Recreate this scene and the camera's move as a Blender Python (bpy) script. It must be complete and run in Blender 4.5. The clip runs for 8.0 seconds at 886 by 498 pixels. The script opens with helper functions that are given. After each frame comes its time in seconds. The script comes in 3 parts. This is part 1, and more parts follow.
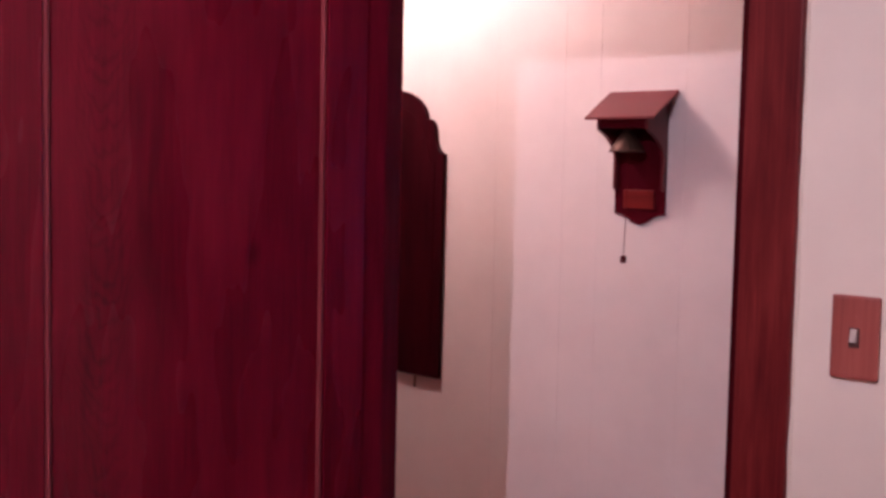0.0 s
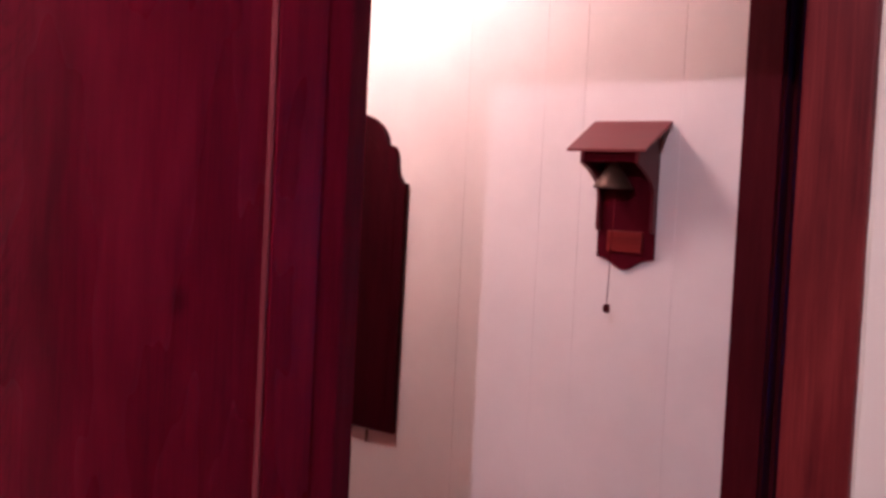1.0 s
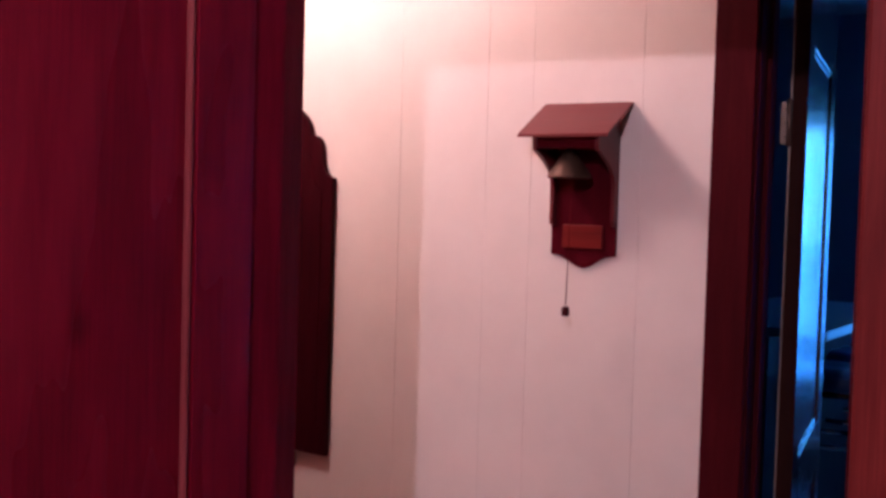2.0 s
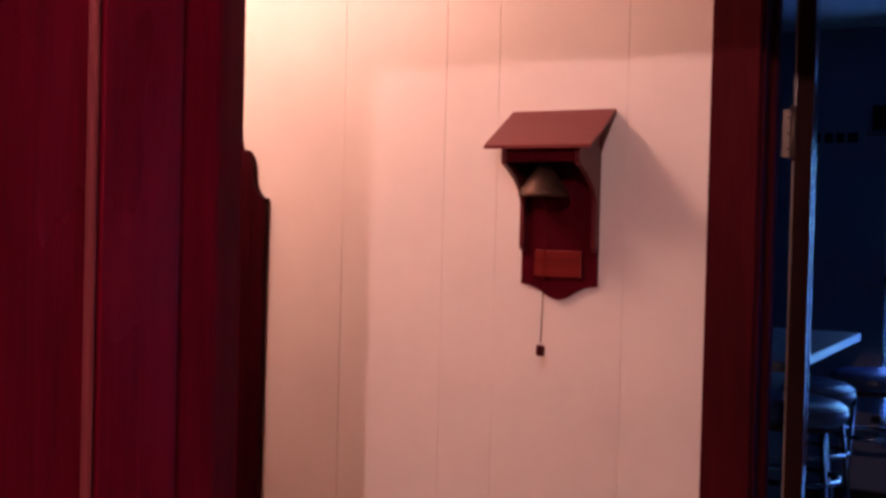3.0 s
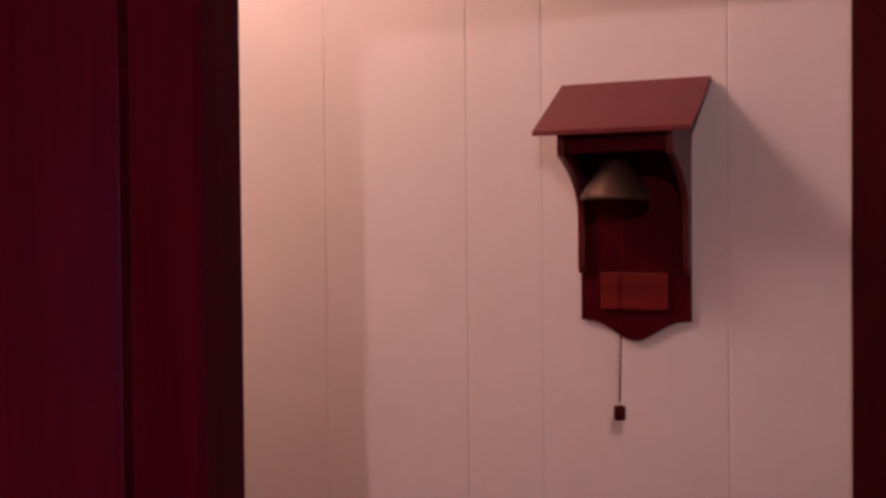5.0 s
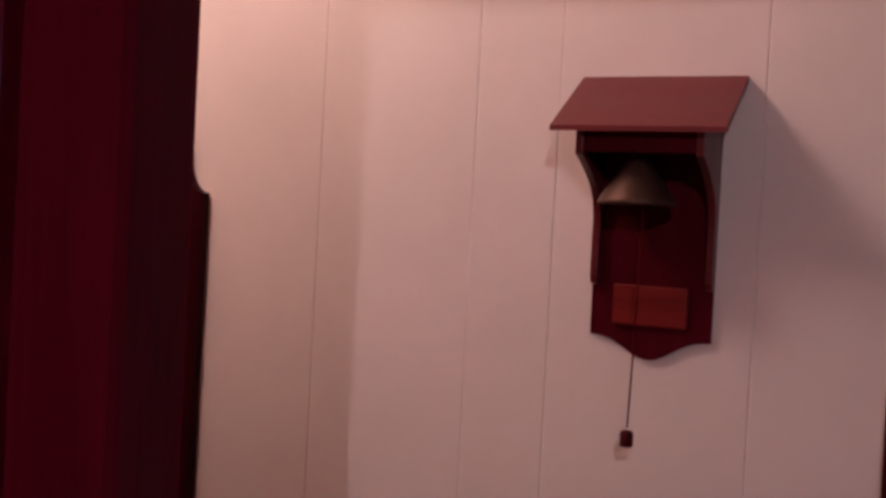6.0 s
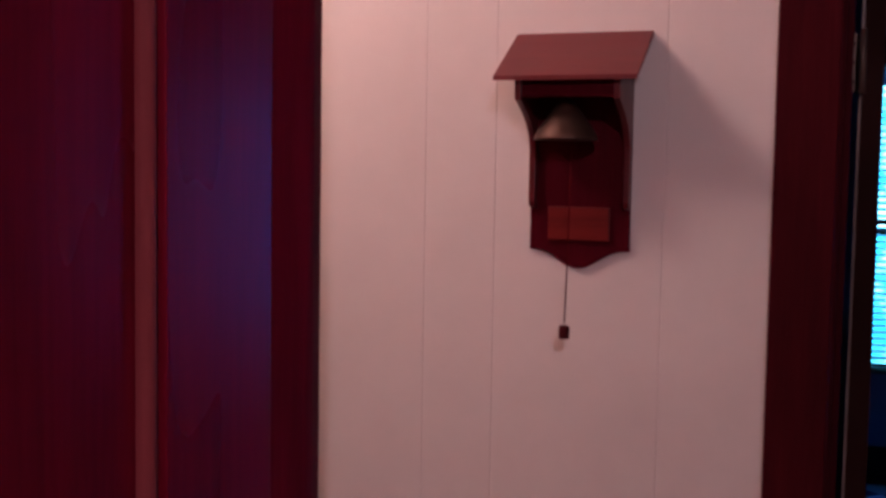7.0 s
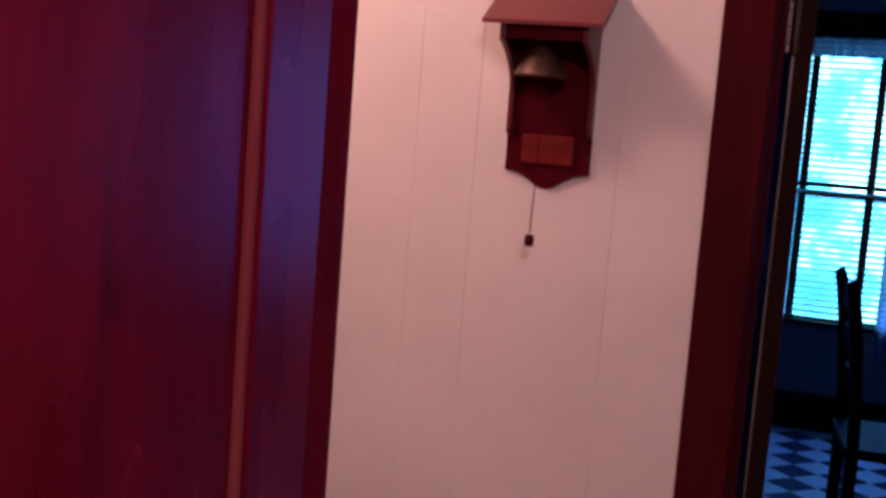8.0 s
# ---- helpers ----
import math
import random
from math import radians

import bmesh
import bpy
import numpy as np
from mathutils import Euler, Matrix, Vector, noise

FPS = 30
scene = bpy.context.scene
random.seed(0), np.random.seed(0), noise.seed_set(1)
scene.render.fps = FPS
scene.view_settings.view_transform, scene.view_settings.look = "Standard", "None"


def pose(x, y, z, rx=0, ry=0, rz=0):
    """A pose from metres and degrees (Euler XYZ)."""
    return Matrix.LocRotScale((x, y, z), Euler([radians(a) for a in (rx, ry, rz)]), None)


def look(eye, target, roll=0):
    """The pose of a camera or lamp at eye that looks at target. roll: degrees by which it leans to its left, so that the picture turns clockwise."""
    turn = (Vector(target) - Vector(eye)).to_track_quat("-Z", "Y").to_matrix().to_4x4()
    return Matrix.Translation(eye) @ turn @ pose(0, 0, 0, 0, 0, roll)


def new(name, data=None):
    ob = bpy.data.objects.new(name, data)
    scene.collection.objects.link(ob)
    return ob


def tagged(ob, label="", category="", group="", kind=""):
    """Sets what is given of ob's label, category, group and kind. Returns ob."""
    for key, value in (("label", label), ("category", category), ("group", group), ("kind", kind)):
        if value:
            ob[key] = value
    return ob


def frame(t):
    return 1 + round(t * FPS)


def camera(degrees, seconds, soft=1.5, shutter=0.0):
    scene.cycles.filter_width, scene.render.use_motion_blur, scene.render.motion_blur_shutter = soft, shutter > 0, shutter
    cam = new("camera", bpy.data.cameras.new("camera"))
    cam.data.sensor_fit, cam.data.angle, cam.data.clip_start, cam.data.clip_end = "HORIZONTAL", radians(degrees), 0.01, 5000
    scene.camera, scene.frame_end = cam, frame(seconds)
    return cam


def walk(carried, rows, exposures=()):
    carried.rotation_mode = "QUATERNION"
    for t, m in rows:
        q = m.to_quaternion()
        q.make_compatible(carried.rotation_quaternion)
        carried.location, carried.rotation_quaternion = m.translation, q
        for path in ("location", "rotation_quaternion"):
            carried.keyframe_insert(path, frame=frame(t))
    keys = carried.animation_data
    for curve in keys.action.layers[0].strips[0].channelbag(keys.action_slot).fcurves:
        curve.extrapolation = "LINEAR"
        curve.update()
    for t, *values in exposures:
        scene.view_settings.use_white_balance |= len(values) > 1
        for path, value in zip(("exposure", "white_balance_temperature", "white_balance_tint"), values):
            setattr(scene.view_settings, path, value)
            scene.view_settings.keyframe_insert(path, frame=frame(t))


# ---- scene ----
cam = camera(43.6, 8.0, soft=3.2)
# seconds, x, y, z, yaw, pitch, roll
PATH = [
    (0.0, 1.618, 0.424, 1.450, 40.84, -4.13, -1.19),
    (0.5, 1.480, 0.535, 1.461, 39.75, -2.34, -3.18),
    (1.0, 1.359, 0.671, 1.458, 38.24, -2.53, -2.85),
    (1.5, 1.241, 0.759, 1.455, 35.44, -3.45, -2.14),
    (1.7, 1.191, 0.801, 1.453, 34.42, -2.59, -1.91),
    (2.8, 0.902, 1.067, 1.439, 30.03, -2.87, -1.32),
    (3.0, 0.857, 1.121, 1.440, 28.98, -1.06, -1.44),
    (3.5, 0.765, 1.225, 1.441, 29.15, -2.13, -1.75),
    (4.0, 0.634, 1.333, 1.456, 26.19, 0.06, -1.16),
    (4.5, 0.516, 1.440, 1.464, 24.60, -0.98, -0.22),
    (4.7, 0.473, 1.495, 1.467, 24.56, -1.35, 1.15),
    (5.8, 0.364, 1.722, 1.477, 25.92, -0.48, -3.07),
    (6.0, 0.362, 1.705, 1.474, 24.97, -1.45, -2.99),
    (6.2, 0.368, 1.658, 1.478, 24.18, -2.29, -2.73),
    (6.5, 0.376, 1.559, 1.476, 22.46, -2.25, -1.39),
    (7.0, 0.401, 1.408, 1.458, 20.08, -4.07, -0.92),
    (7.5, 0.453, 1.271, 1.447, 20.07, -5.75, -1.59),
    (8.0, 0.498, 1.114, 1.413, 19.28, -6.53, -4.39),
]
EXPOSURES = [
    (0.0, 0.60, 5350, 23), (1.7, 0.58, 5350, 23), (2.8, 0.36, 7050, 39), (3.5, 0.15, 7500, 40), (4.5, -0.19, 6800, 35),
    (5.8, -0.35, 6050, 21), (6.5, -0.37, 5900, 24), (7.0, -0.25, 5850, 28), (7.5, -0.02, 5900, 28), (8.0, 0.20, 6300, 35),
]
walk(cam, [(t, pose(x, y, z, 90 + pitch, roll, yaw)) for t, x, y, z, yaw, pitch, roll in PATH], EXPOSURES)

# ---- world and lights ----
CEIL = 2.66
KITCHEN_CEIL = 2.50
world = bpy.data.worlds.new("world")
scene.world = world
world.use_nodes = True
wn = world.node_tree
sky = wn.nodes.new("ShaderNodeTexSky")
sky.sky_type, sky.sun_disc, sky.sun_elevation, sky.sun_rotation = "NISHITA", False, radians(35), radians(200)
wn.links.new(sky.outputs[0], wn.nodes["Background"].inputs[0])
wn.nodes["Background"].inputs[1].default_value = 0.1

ROOM_LAMP = (1.158, -0.19, 2.575)
HALL_LAMP = (-0.865, 2.495, 2.385)
ROOM_POWER, HALL_POWER = 98.0, 41.5
BULB_R, GLOBE_R = 0.020, 0.15
window_light = new("window_daylight", bpy.data.lights.new("window_daylight", "AREA"))
window_light.data.shape, window_light.data.size, window_light.data.size_y = "RECTANGLE", 1.5, 1.3
window_light.data.energy, window_light.data.color = 19.0, (0.05, 0.25, 1.0)
window_light.matrix_world = look((0.87, 6.86, 1.22), (0.87, 4.0, 0.9))


# ---- materials ----
def material(name, base, rough=0.5, metal=0.0, spec=0.5, coat=0.0):
    m = bpy.data.materials.new(name)
    m.use_nodes = True
    b = m.node_tree.nodes["Principled BSDF"]
    b.inputs["Base Color"].default_value = (*base, 1)
    b.inputs["Roughness"].default_value = rough
    b.inputs["Metallic"].default_value = metal
    b.inputs["Specular IOR Level"].default_value = spec
    b.inputs["Coat Weight"].default_value = coat
    b.inputs["Coat Roughness"].default_value = 0.12
    return m


def node(m, kind, **values):
    n = m.node_tree.nodes.new(kind)
    for key, value in values.items():
        n.inputs[key.replace("_", " ")].default_value = value
    return n


def link(m, a, b):
    m.node_tree.links.new(a, b)


def coords(m, scale=(1, 1, 1)):
    c, p = node(m, "ShaderNodeTexCoord"), node(m, "ShaderNodeMapping", Scale=scale)
    link(m, c.outputs["Object"], p.inputs[0])
    return p.outputs[0]


def ramp(m, source, stops):
    r = node(m, "ShaderNodeValToRGB")
    while len(r.color_ramp.elements) < len(stops):
        r.color_ramp.elements.new(0.5)
    for e, (p, c) in zip(r.color_ramp.elements, stops):
        e.position, e.color = p, (*c, 1)
    link(m, source, r.inputs[0])
    return r.outputs[0]


def bump(m, source, strength, distance):
    b = node(m, "ShaderNodeBump", Strength=strength, Distance=distance)
    link(m, source, b.inputs["Height"])
    bsdf = m.node_tree.nodes["Principled BSDF"]
    for s in ("Normal", "Coat Normal"):
        link(m, b.outputs[0], bsdf.inputs[s])


def cathedral(m, source, middle):
    """Adds nested arches of flat-sawn grain down one column of a board that stands in the y-z plane."""
    def calc(kind, a, b, c=0.0):
        n = node(m, "ShaderNodeMath")
        n.operation = kind
        for k, v in enumerate((a, b, c)):
            if isinstance(v, float):
                n.inputs[k].default_value = v
            else:
                link(m, v, n.inputs[k])
        return n.outputs[0]
    sep = node(m, "ShaderNodeSeparateXYZ")
    link(m, coords(m), sep.inputs[0])
    wob = node(m, "ShaderNodeTexNoise", Scale=24.0, Detail=3.0)
    link(m, coords(m, (1, 1, 0.6)), wob.inputs["Vector"])
    sway = node(m, "ShaderNodeTexNoise", Scale=3.0, Detail=1.0)
    link(m, coords(m, (0, 0, 1)), sway.inputs["Vector"])
    off = calc("ADD", sep.outputs["Y"], -middle - 0.03)
    off = calc("MULTIPLY_ADD", sway.outputs[0], 0.06, off)
    bow = calc("MULTIPLY", calc("MULTIPLY", off, off), -34.0)
    phase = calc("MULTIPLY_ADD", wob.outputs[0], 0.15, calc("ADD", bow, sep.outputs["Z"]))
    lines = calc("POWER", calc("MULTIPLY_ADD", calc("SINE", calc("MULTIPLY", phase, 165.0), 0.0), 0.5, 0.5), 2.5)
    fade = calc("MAXIMUM", calc("MULTIPLY_ADD", calc("ABSOLUTE", off, 0.0), -14.0, 1.0), 0.0)
    patch = calc("MULTIPLY", fade, sway.outputs[0])
    grain = calc("MULTIPLY_ADD", calc("MULTIPLY", lines, patch), -0.30, source)
    # a small dark knot with a soft rim
    dy = calc("ADD", sep.outputs["Y"], 0.267)
    dz = calc("MULTIPLY", calc("ADD", sep.outputs["Z"], -1.295), 0.8)
    away = calc("POWER", calc("ADD", calc("MULTIPLY", dy, dy), calc("MULTIPLY", dz, dz)), 0.5)
    away = calc("MULTIPLY_ADD", wob.outputs[0], 0.014, away)
    knot = calc("MAXIMUM", calc("MULTIPLY_ADD", away, -32.0, 1.0), 0.0)
    return calc("MULTIPLY_ADD", knot, -0.32, grain)


def wood(name, dark, mid, light, rough=0.35, coat=0.3, along="z", spec=0.5, arches=None):
    """Stained wood: soft figure, fine pores and a worn sheen. along: the grain's axis; arches: where a cathedral figure runs."""
    m = material(name, mid, rough, spec=spec, coat=coat)
    bsdf = m.node_tree.nodes["Principled BSDF"]
    s = {"x": (0.035, 1, 1), "y": (1, 0.035, 1), "z": (1, 1, 0.035)}[along]
    big = node(m, "ShaderNodeTexNoise", Scale=9.0, Detail=3.0, Distortion=0.6)
    link(m, coords(m, s), big.inputs["Vector"])
    wave = node(m, "ShaderNodeMath")
    wave.operation = "MULTIPLY"
    wave.inputs[1].default_value = 42.0
    link(m, big.outputs[0], wave.inputs[0])
    rings = node(m, "ShaderNodeMath")
    rings.operation = "SINE"
    link(m, wave.outputs[0], rings.inputs[0])
    pores = node(m, "ShaderNodeTexNoise", Scale=260.0, Detail=2.0)
    link(m, coords(m, tuple(v if v == 1 else 0.03 for v in s)), pores.inputs["Vector"])
    blot = node(m, "ShaderNodeTexNoise", Scale=9.0, Detail=2.0)
    link(m, coords(m, tuple(v if v == 1 else 0.22 for v in s)), blot.inputs["Vector"])
    figure = node(m, "ShaderNodeTexNoise", Scale=38.0, Detail=5.0, Roughness=0.6, Distortion=0.4)
    link(m, coords(m, tuple(v if v == 1 else 0.12 for v in s)), figure.inputs["Vector"])
    add = node(m, "ShaderNodeMath")
    add.operation = "MULTIPLY_ADD"
    add.inputs[1].default_value = 0.004
    link(m, rings.outputs[0], add.inputs[0])
    fine = node(m, "ShaderNodeMath")
    fine.operation = "MULTIPLY"
    fine.inputs[1].default_value = 0.28
    link(m, pores.outputs[0], fine.inputs[0])
    link(m, fine.outputs[0], add.inputs[2])
    two = node(m, "ShaderNodeMath")
    two.operation = "MULTIPLY_ADD"
    two.inputs[1].default_value = 0.56
    link(m, figure.outputs[0], two.inputs[0])
    link(m, add.outputs[0], two.inputs[2])
    mix = node(m, "ShaderNodeMath")
    mix.operation = "MULTIPLY_ADD"
    mix.inputs[1].default_value = 0.6
    link(m, blot.outputs[0], mix.inputs[0])
    link(m, two.outputs[0], mix.inputs[2])
    link(m, ramp(m, cathedral(m, mix.outputs[0], arches) if arches is not None else mix.outputs[0], [(0.49, dark), (0.72, mid), (0.98, light)]), bsdf.inputs["Base Color"])
    link(m, ramp(m, blot.outputs[0], [(0.15, (rough - 0.09,) * 3), (0.85, (rough + 0.12,) * 3)]), bsdf.inputs["Roughness"])
    bump(m, pores.outputs[0], 0.06, 0.0006)
    return m


def paint(name, base, rough=0.6, grain=180.0, strength=0.15, dirt=0.06):
    """Brushed or rolled wall paint with a little relief and faint stains."""
    m = material(name, base, rough, spec=0.35)
    bsdf = m.node_tree.nodes["Principled BSDF"]
    fine = node(m, "ShaderNodeTexNoise", Scale=grain, Detail=3.0)
    link(m, coords(m), fine.inputs["Vector"])
    big = node(m, "ShaderNodeTexNoise", Scale=2.2, Detail=6.0, Roughness=0.6)
    link(m, coords(m), big.inputs["Vector"])
    low = tuple(c * (1 - 2 * dirt) for c in base)
    link(m, ramp(m, big.outputs[0], [(0.3, low), (0.62, base)]), bsdf.inputs["Base Color"])
    bump(m, fine.outputs[0], strength, 0.001)
    return m


def glow(name, colour, strength):
    m = material(name, colour, 0.4)
    b = m.node_tree.nodes["Principled BSDF"]
    b.inputs["Emission Color"].default_value = (*colour, 1)
    b.inputs["Emission Strength"].default_value = strength
    return m


DARK, MID, LIGHT = (0.080, 0.0019, 0.0085), (0.143, 0.0036, 0.0150), (0.212, 0.0077, 0.0230)
door_wood = wood("mahogany_door", DARK, MID, LIGHT, 0.26, 0.0, spec=0.21, arches=-0.56)
jamb_wood = wood("mahogany_jamb", (0.094, 0.0022, 0.0098), (0.156, 0.0040, 0.0165), (0.215, 0.0076, 0.0225), 0.8, 0.0, spec=0.05)
# paler than the door: the bead's highlight is painted into this colour
bead_wood = wood("highlit_moulding", (0.16, 0.028, 0.034), (0.215, 0.042, 0.049), (0.29, 0.066, 0.072), 0.5, 0.0, spec=0.05)
# casing stain in two tones: lamplight put into the near board, shade into the rest
casing_wood = wood("lit_casing", (0.048, 0.0035, 0.0055), (0.125, 0.0120, 0.0125), (0.225, 0.031, 0.027), 0.45, 0.0, spec=0.15)
far_casing_wood = wood("shaded_casing", (0.036, 0.0024, 0.0048), (0.056, 0.0038, 0.0072), (0.080, 0.0066, 0.0104), 0.7, 0.0, spec=0.06)
rail_wood = wood("mahogany_rail", DARK, MID, LIGHT, 0.26, 0.0, "y", spec=0.21)
hall_bounce_wood = wood("red_hall_bounce", (0.09, 0.015, 0.012), (0.14, 0.024, 0.018), (0.20, 0.040, 0.030), 0.5, 0.0, spec=0.1)
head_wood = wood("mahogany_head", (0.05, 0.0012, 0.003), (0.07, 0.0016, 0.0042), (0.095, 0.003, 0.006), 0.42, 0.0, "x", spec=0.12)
far_door_wood = wood("dark_varnished_door", (0.020, 0.006, 0.004), (0.038, 0.012, 0.008), (0.06, 0.02, 0.012), 0.2, 0.3)
cafe_wood = wood("dark_cafe_wood", (0.017, 0.0006, 0.0028), (0.028, 0.0010, 0.0042), (0.040, 0.0016, 0.0056), 0.5, 0.0, spec=0.06)
# one cherry stain with lighting in its colours: shaded back, lit sides and roof
plaque_wood = wood("cherry_shaded", (0.044, 0.0016, 0.0054), (0.066, 0.0024, 0.0078), (0.092, 0.0042, 0.0105), 0.42, 0.0, spec=0.06)
side_wood = wood("cherry_side_lit", (0.085, 0.0070, 0.0105), (0.108, 0.0092, 0.0130), (0.135, 0.0130, 0.0165), 0.36, 0.0, spec=0.5)
roof_wood = wood("cherry_roof_lit", (0.120, 0.0105, 0.014), (0.145, 0.0138, 0.0178), (0.170, 0.019, 0.022), 0.42, 0.0, "x", spec=0.65)
label_wood = wood("orange_wood_tag", (0.095, 0.0072, 0.0072), (0.150, 0.0125, 0.0108), (0.21, 0.020, 0.015), 0.42, 0.0, "x", spec=0.2)
plate_wood = wood("cherry_switch_plate", (0.20, 0.042, 0.034), (0.30, 0.070, 0.052), (0.38, 0.105, 0.078), 0.45, 0.1)
panel_paint = paint("cream_panelling", (0.80, 0.765, 0.735), 0.5, 150, 0.12)
wall_paint = paint("white_plaster", (0.78, 0.735, 0.625), 0.7, 240, 0.35)
ceiling_paint = paint("tan_ceiling", (0.34, 0.27, 0.21), 0.8, 120, 0.3)
kitchen_ceiling_paint = paint("kitchen_ceiling", (0.42, 0.42, 0.42), 0.8, 120, 0.3)
# bluer copy of the kitchen paint, with bounced daylight mixed into the colour
north_paint = paint("daylit_kitchen_wall", (0.13, 0.155, 0.205), 0.6, 160, 0.2)
tan_paint = paint("tan_plaster", (0.42, 0.36, 0.31), 0.75, 200, 0.3)
chair_wood = wood("matte_dark_chair", (0.012, 0.008, 0.008), (0.02, 0.013, 0.012), (0.03, 0.02, 0.017), 0.7, 0.0, spec=0.04)
# the kitchen's dimness is put into this dark wall colour
kitchen_paint = paint("dimmed_kitchen_wall", (0.12, 0.125, 0.12), 0.6, 160, 0.2)
groove_paint = paint("groove_paint", (0.78, 0.74, 0.71), 0.7)
# floor out of view; its red is chosen to warm the lower wall by bounce
floor_wood = wood("red_bounce_floor", (0.16, 0.024, 0.016), (0.24, 0.038, 0.026), (0.32, 0.058, 0.040), 0.4, 0.1, "y")
tile_light = paint("pale_tile", (0.50, 0.50, 0.48), 0.14, 90, 0.05)
tile_dark = paint("dark_tile", (0.04, 0.05, 0.08), 0.16, 90, 0.05)
grout = paint("grout", (0.2, 0.2, 0.2), 0.9)
brass = material("aged_brass", (0.088, 0.050, 0.037), 0.48, 0.6, spec=0.25)
hinge_metal = material("painted_hinge", (0.14, 0.094, 0.074), 0.45, 0.4)
edge_mat = paint("dull_brown_edge", (0.030, 0.010, 0.0085), 0.75, 60, 0.3, 0.25)
edge_mat.node_tree.nodes["Principled BSDF"].inputs["Specular IOR Level"].default_value = 0.06
worn_mat = paint("worn_wood_corner", (0.30, 0.24, 0.21), 0.5, 90, 0.4, 0.4)
steel = material("dull_steel", (0.45, 0.45, 0.45), 0.4, 1.0)
cord_mat = material("brown_cord", (0.078, 0.0060, 0.0072), 0.9, spec=0.03)
knob_mat = material("dark_knob", (0.060, 0.006, 0.009), 0.6, spec=0.1)
white_plastic = material("ivory_plastic", (0.75, 0.72, 0.66), 0.35)
toggle_mat = material("worn_ivory", (0.46, 0.42, 0.37), 0.4)
slot_mat = material("dark_switch_slot", (0.07, 0.030, 0.026), 0.5)
slat_mat = material("white_slat", (0.75, 0.8, 0.82), 0.4)
slat_bsdf = slat_mat.node_tree.nodes["Principled BSDF"]
slat_tr = node(slat_mat, "ShaderNodeBsdfTranslucent", Color=(0.8, 0.85, 0.88, 1))
slat_mix = node(slat_mat, "ShaderNodeMixShader", Fac=0.8)
link(slat_mat, slat_bsdf.outputs[0], slat_mix.inputs[1])
link(slat_mat, slat_tr.outputs[0], slat_mix.inputs[2])
link(slat_mat, slat_mix.outputs[0], slat_mat.node_tree.nodes["Material Output"].inputs[0])
bulb_room = glow("room_bulb", (1.0, 0.716, 0.676), ROOM_POWER / (math.pi * 4 * math.pi * BULB_R ** 2))
bulb_hall = glow("hall_bulb", (1.0, 0.645, 0.495), HALL_POWER / (math.pi * 4 * math.pi * GLOBE_R ** 2))


def gingham(name, light, dark, pitch):
    m = material(name, light, 0.9)
    bsdf = m.node_tree.nodes["Principled BSDF"]
    c = node(m, "ShaderNodeTexChecker", Scale=1 / pitch, Color1=(*light, 1), Color2=(*dark, 1))
    link(m, coords(m), c.inputs["Vector"])
    link(m, c.outputs[0], bsdf.inputs["Base Color"])
    tr = node(m, "ShaderNodeBsdfTranslucent")
    link(m, c.outputs[0], tr.inputs[0])
    mx = node(m, "ShaderNodeMixShader", Fac=0.75)
    link(m, bsdf.outputs[0], mx.inputs[1])
    link(m, tr.outputs[0], mx.inputs[2])
    link(m, mx.outputs[0], m.node_tree.nodes["Material Output"].inputs[0])
    return m


# laminate, vinyl and chrome are darkened in colour to stand for dim light
laminate = paint("dimmed_laminate", (0.075, 0.08, 0.085), 0.45, 60, 0.05)
vinyl = paint("dark_blue_vinyl", (0.030, 0.055, 0.115), 0.33, 26, 1.0, 0.3)
chrome = material("chrome", (0.24, 0.24, 0.25), 0.14, 1.0)
curtain_mat = gingham("blue_gingham", (0.55, 0.62, 0.75), (0.22, 0.30, 0.50), 0.014)
cloth_mat = paint("blue_cloth", (0.30, 0.37, 0.60), 0.30, 60, 0.6, 0.3)

# bright garden beyond the blinds, out of focus
outside = bpy.data.materials.new("garden_light")
outside.use_nodes = True
on = outside.node_tree
on.nodes.clear()
oo = on.nodes.new("ShaderNodeOutputMaterial")
oe = on.nodes.new("ShaderNodeEmission")
on.links.new(oe.outputs[0], oo.inputs[0])
oz = node(outside, "ShaderNodeTexNoise", Scale=2.6, Detail=4.0, Roughness=0.65)
link(outside, coords(outside), oz.inputs["Vector"])
link(outside, ramp(outside, oz.outputs[0], [(0.36, (0.0, 0.22, 0.42)), (0.5, (0.02, 0.55, 0.75)), (0.64, (0.35, 0.95, 1.0))]), oe.inputs[0])
oe.inputs[1].default_value = 6.0

# glowing sheet, added so that the near door's gloss reflects blue
blue_sheen_glow = glow("blue_sheen_glow", (0.06, 0.16, 1.0), 3.0)


# ---- mesh helpers ----
def box(x0, x1, y0, y1, z0, z1, bevel=0.0, bm=None):
    bm = bm or bmesh.new()
    vs = [bm.verts.new((x, y, z)) for x in (x0, x1) for y in (y0, y1) for z in (z0, z1)]
    fs = [bm.faces.new([vs[i] for i in f]) for f in
          ((0, 1, 3, 2), (4, 6, 7, 5), (0, 4, 5, 1), (2, 3, 7, 6), (0, 2, 6, 4), (1, 5, 7, 3))]
    if bevel:
        es = list({e for f in fs for e in f.edges})
        bmesh.ops.bevel(bm, geom=es, offset=bevel, segments=2, profile=0.6, affect="EDGES")
    return bm


